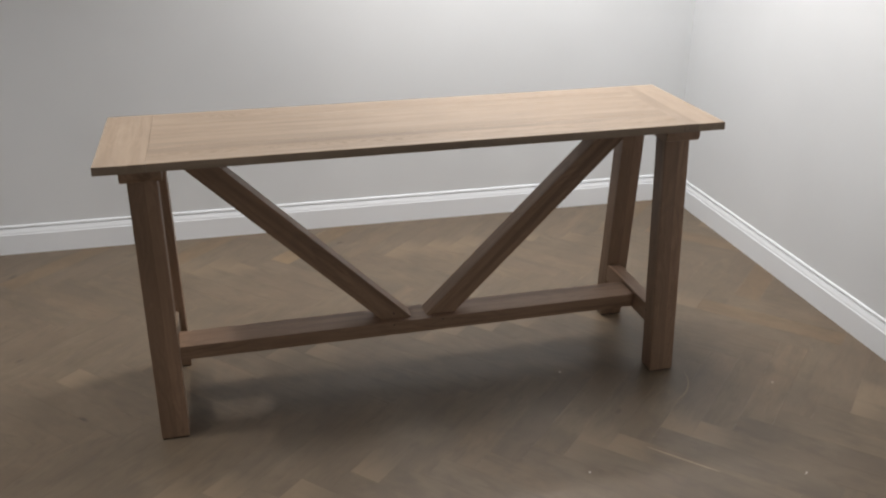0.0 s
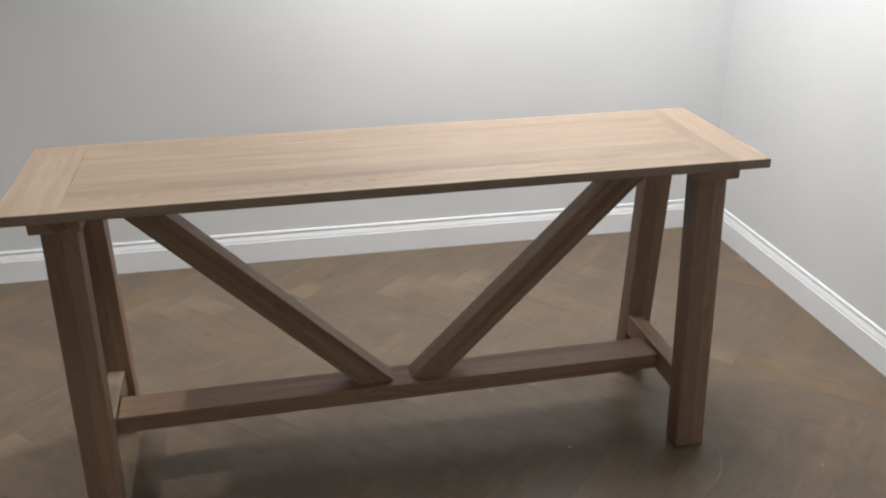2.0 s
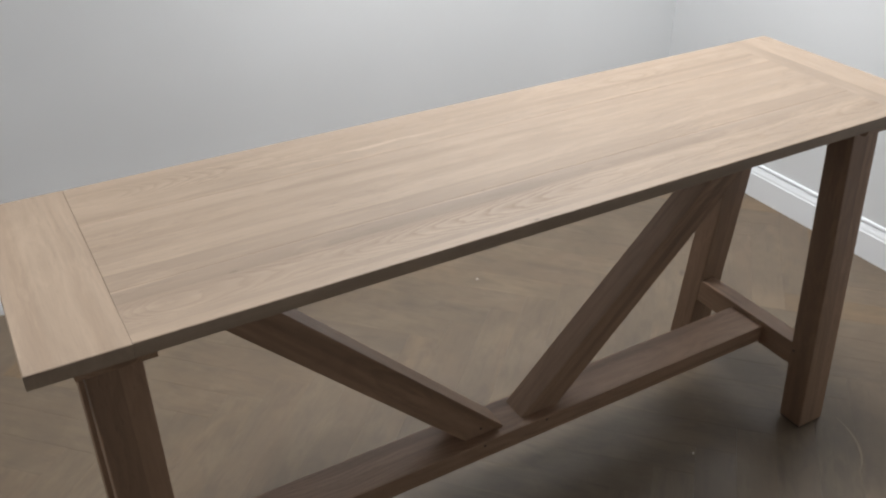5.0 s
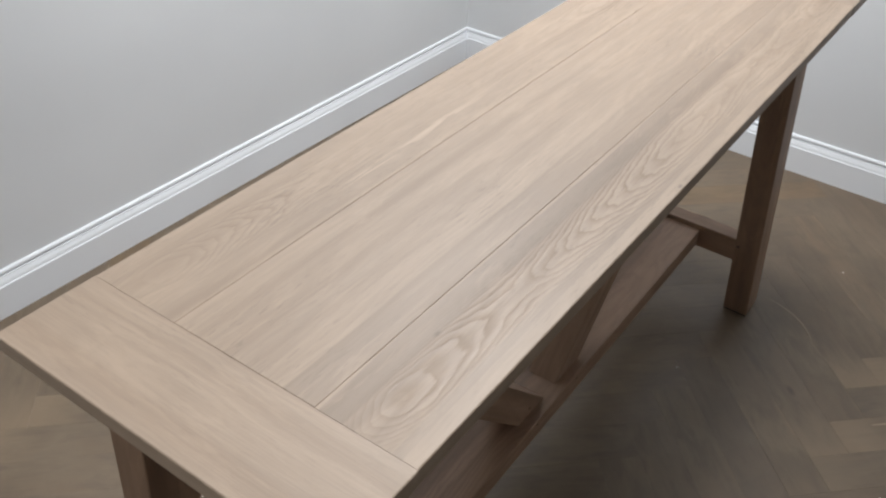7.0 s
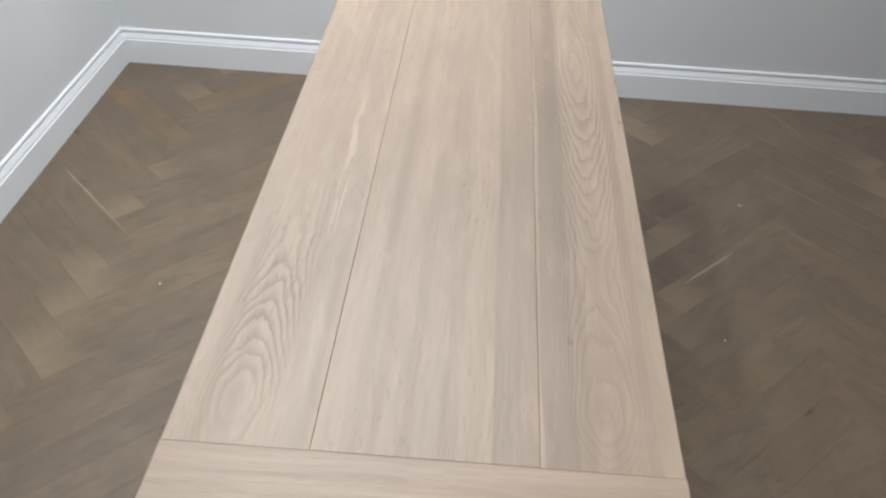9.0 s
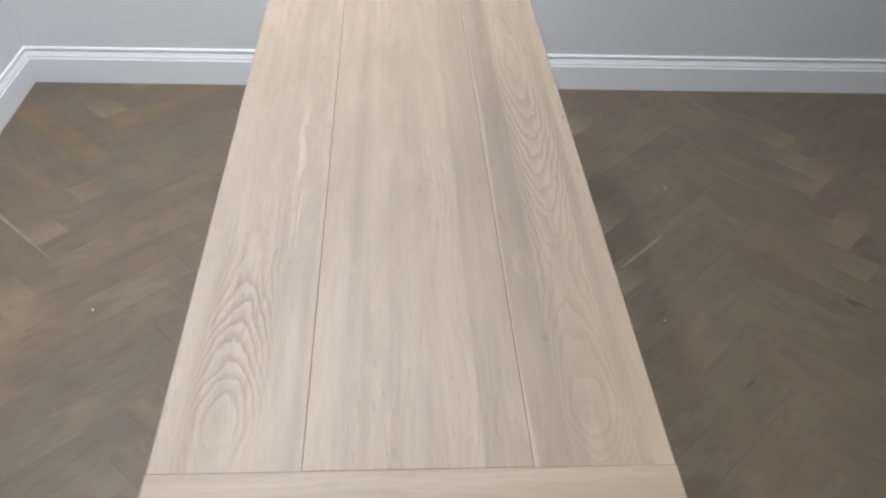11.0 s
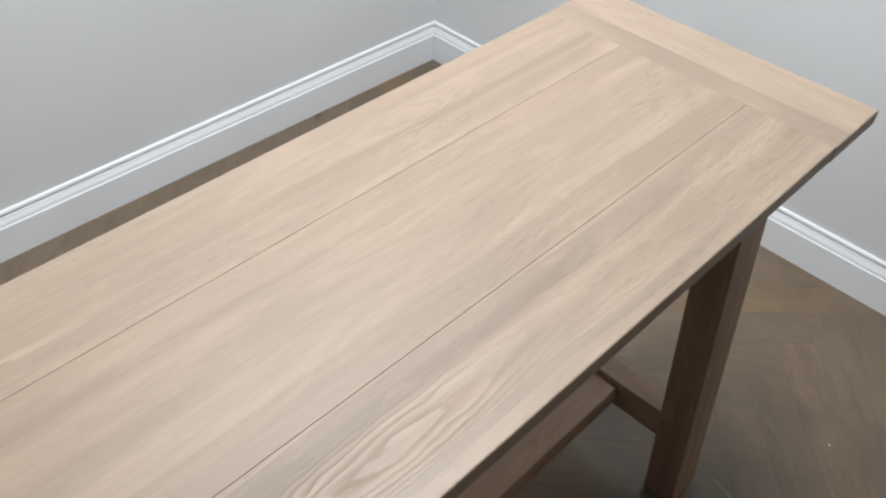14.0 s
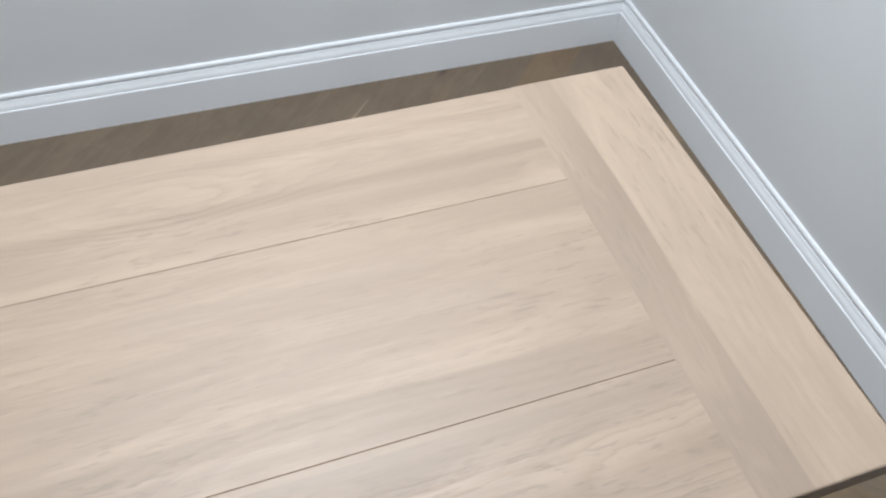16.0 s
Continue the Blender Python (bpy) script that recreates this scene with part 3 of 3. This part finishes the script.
TONES = ((1.03, 2.50, PALER), (0.92, 3.84, PALER), (1.14, 3.90, PALER), (0.35, 3.85, PALER), (1.35, 2.34, DARKER), (1.78, 2.21, DARKER),
         (1.30, 2.07, DARKER), (0.92, 2.60, DARKER), (0.87, 3.68, DARKER), (0.59, 3.71, DARKER), (-0.90, 4.11, HONEY), (-0.29, 4.12, HONEY), (2.20, 3.71, HONEY),
         (2.26, 2.84, HONEY), (2.07, 3.21, HONEY), (1.93, 4.07, HONEY), (-0.71, 3.81, PALER), (0.46, 4.28, HONEY))
whole_block = mesh_from("block", with_uv(block_mesh(BLOCK_L, BLOCK_W)), FLOOR_OAK)
blocks = []
for i in range(-70, 71):
    for j in range(-8, 9):
        # the two families of blocks: middles in (p, q), from the anchor at the upper corner of block 0's end
        p0, q0 = i * BLOCK_W + j * BLOCK_L, i * BLOCK_W - j * BLOCK_L
        blocks.append((p0 - BLOCK_L / 2, q0 - BLOCK_W / 2, P_AXIS))
        blocks.append((p0 + BLOCK_W / 2, q0 - BLOCK_L / 2, Q_AXIS))

far_verts, far_faces, far_uv = [], [], []
for p, q, direction in blocks:
    mid = ANCHOR + P_AXIS * p + Q_AXIS * q
    reach = (BLOCK_L + BLOCK_W) / 2 / math.sqrt(2)
    if not (ROOM_W - reach < mid.x < ROOM_E + reach and ROOM_S - reach < mid.y < ROOM_N + reach):
        continue
    place = pose(mid.x, mid.y, 0, 0, 0, math.degrees(math.atan2(direction.y, direction.x)))
    near = -1.2 < mid.x and 1.0 < mid.y
    cut = mid.x > ROOM_E - reach or mid.y > ROOM_N - reach or mid.x < ROOM_W + reach or mid.y < ROOM_S + reach
    if near and not cut:
        ob = new("block", whole_block)
    else:
        bm = with_uv(block_mesh(BLOCK_L, BLOCK_W))
        if cut:
            back = place.inverted()
            for point, out in (((ROOM_E, 0, 0), (1, 0, 0)), ((0, ROOM_N, 0), (0, 1, 0)), ((ROOM_W, 0, 0), (-1, 0, 0)), ((0, ROOM_S, 0), (0, -1, 0))):
                bmesh.ops.bisect_plane(bm, geom=bm.verts[:] + bm.edges[:] + bm.faces[:], plane_co=back @ Vector(point),
                                       plane_no=back.to_3x3() @ Vector(out), clear_outer=True)
            if not bm.faces:
                bm.free()
                continue
        if near:
            ob = new("block", mesh_from("block", bm, FLOOR_OAK))
        else:
            bm.verts.index_update()
            base = len(far_verts)
            layer = bm.loops.layers.uv.active
            far_verts += [place @ v.co for v in bm.verts]
            for face in bm.faces:
                far_faces.append([base + v.index for v in face.verts])
                far_uv += [loop[layer].uv.copy() for loop in face.loops]
            bm.free()
            continue
    ob.parent = floor
    ob.matrix_basis = place
    for x, y, tone in TONES:
        spot = place.inverted() @ Vector((x, y, 0))
        if abs(spot.x) < BLOCK_L / 2 and abs(spot.y) < BLOCK_W / 2:
            ob.color = tone

me = bpy.data.meshes.new("parquet_rest")
me.from_pydata(far_verts, [], far_faces)
layer = me.uv_layers.new(name="UVMap")
for loop, uv in zip(layer.data, far_uv):
    loop.uv = uv
me.materials.append(FLOOR_OAK_FAR)
rest = new("parquet_rest", me)
rest.parent = floor
tagged(rest, kind="stuff")


# ---- marks and crumbs on the floor ----
def ribbon(points, widths, z):
    """A thin curved strip lying on the floor."""
    bm = bmesh.new()
    rows = []
    for k, (x, y) in enumerate(points):
        a, b = Vector(points[max(k - 1, 0)]), Vector(points[min(k + 1, len(points) - 1)])
        side = (b - a).normalized().orthogonal() * widths[k] / 2
        rows.append((bm.verts.new((x + side.x, y + side.y, z)), bm.verts.new((x - side.x, y - side.y, z))))
    for (a, b), (c, d) in zip(rows, rows[1:]):
        bm.faces.new((a, b, d, c))
    bmesh.ops.recalc_face_normals(bm, faces=bm.faces[:])
    return bm


SCUFF = paint_material("worn_oak_scuff", (0.29, 0.228, 0.158), 0.6, 0.2, 0.3)
arc = []
for k in range(15):
    a = math.radians(-4 - 62 * k / 14)
    arc.append((1.357 + 0.19 * math.cos(a), 2.735 + 0.205 * math.sin(a)))
part("scuff_mark", ribbon(arc, [0.0065 * math.sin(math.pi * (k + 0.6) / 15.2) for k in range(15)], 0.0003), SCUFF, floor, "pale curved scuff worn into the floor")


def worn_edge(start, end, width, rng=random.Random(3)):
    """A pale strip where a block's arris has rubbed bare, narrowing to nothing."""
    a, b = Vector(start), Vector(end)
    points = [a.lerp(b, k / 12) for k in range(13)]
    widths = [width * rng.uniform(0.6, 1.0) * math.sin(math.pi * (k + 1.2) / 14.4) for k in range(13)]
    part("worn_edge", ribbon([tuple(p) for p in points], widths, 0.0003), SCUFF, floor, "pale worn edge of a parquet block")


for start, end, width in (((1.247, 3.950), (1.555, 4.268), 0.012), ((1.250, 3.938), (1.400, 3.790), 0.007), ((1.224, 2.330), (1.386, 2.166), 0.011),
                          ((2.290, 1.895), (2.10, 1.800), 0.009), ((-0.315, 4.150), (-0.150, 4.315), 0.012), ((0.285, 4.150), (0.445, 4.310), 0.010)):
    worn_edge(start, end, width)
NICK_AND_GAP = paint_material("dark_nick_and_gap", (0.045, 0.036, 0.03), 0.7, 0.2, 0.2)
part("nick", ribbon([(0.470, 4.127), (0.486, 4.133), (0.504, 4.136)], [0.002, 0.007, 0.002], 0.0003), NICK_AND_GAP, floor, "small dark mark on the parquet")
# dark strips on the floor, drawn for the dark gaps under the east skirting
for y in (1.62, 1.81):
    part("nick", ribbon([(2.298, y - 0.01), (2.299, y), (2.298, y + 0.009)], [0.002, 0.006, 0.002], 0.0003), NICK_AND_GAP, floor, "small dark mark on the parquet")


def crumb(x, y, size, turn, long=1.0):
    bm = bmesh.new()
    bmesh.ops.create_icosphere(bm, subdivisions=1, radius=0.5)
    rng = random.Random(round(x * 1000 + y * 77))
    for v in bm.verts:
        v.co *= rng.uniform(0.7, 1.1)
        v.co = Vector((v.co.x * size * long, v.co.y * size, v.co.z * size * 0.5))
    low = min(v.co.z for v in bm.verts)
    for v in bm.verts:
        v.co.z -= low
    ob = part("wood_chip", bm, FLECK, place=pose(x, y, 0, 0, 0, turn))
    return tagged(ob, "tiny pale wood chip lying on the parquet", "debris", "chips on the floor")


for x, y, size, turn, long in ((1.108, 2.804, 0.007, 20, 1.3), (1.815, 2.575, 0.006, 70, 1.2), (1.636, 2.104, 0.005, 35, 5.0),
                               (1.001, 2.252, 0.007, 0, 1.4), (1.040, 3.781, 0.007, 50, 1.5)):
    crumb(x, y, size, turn, long)
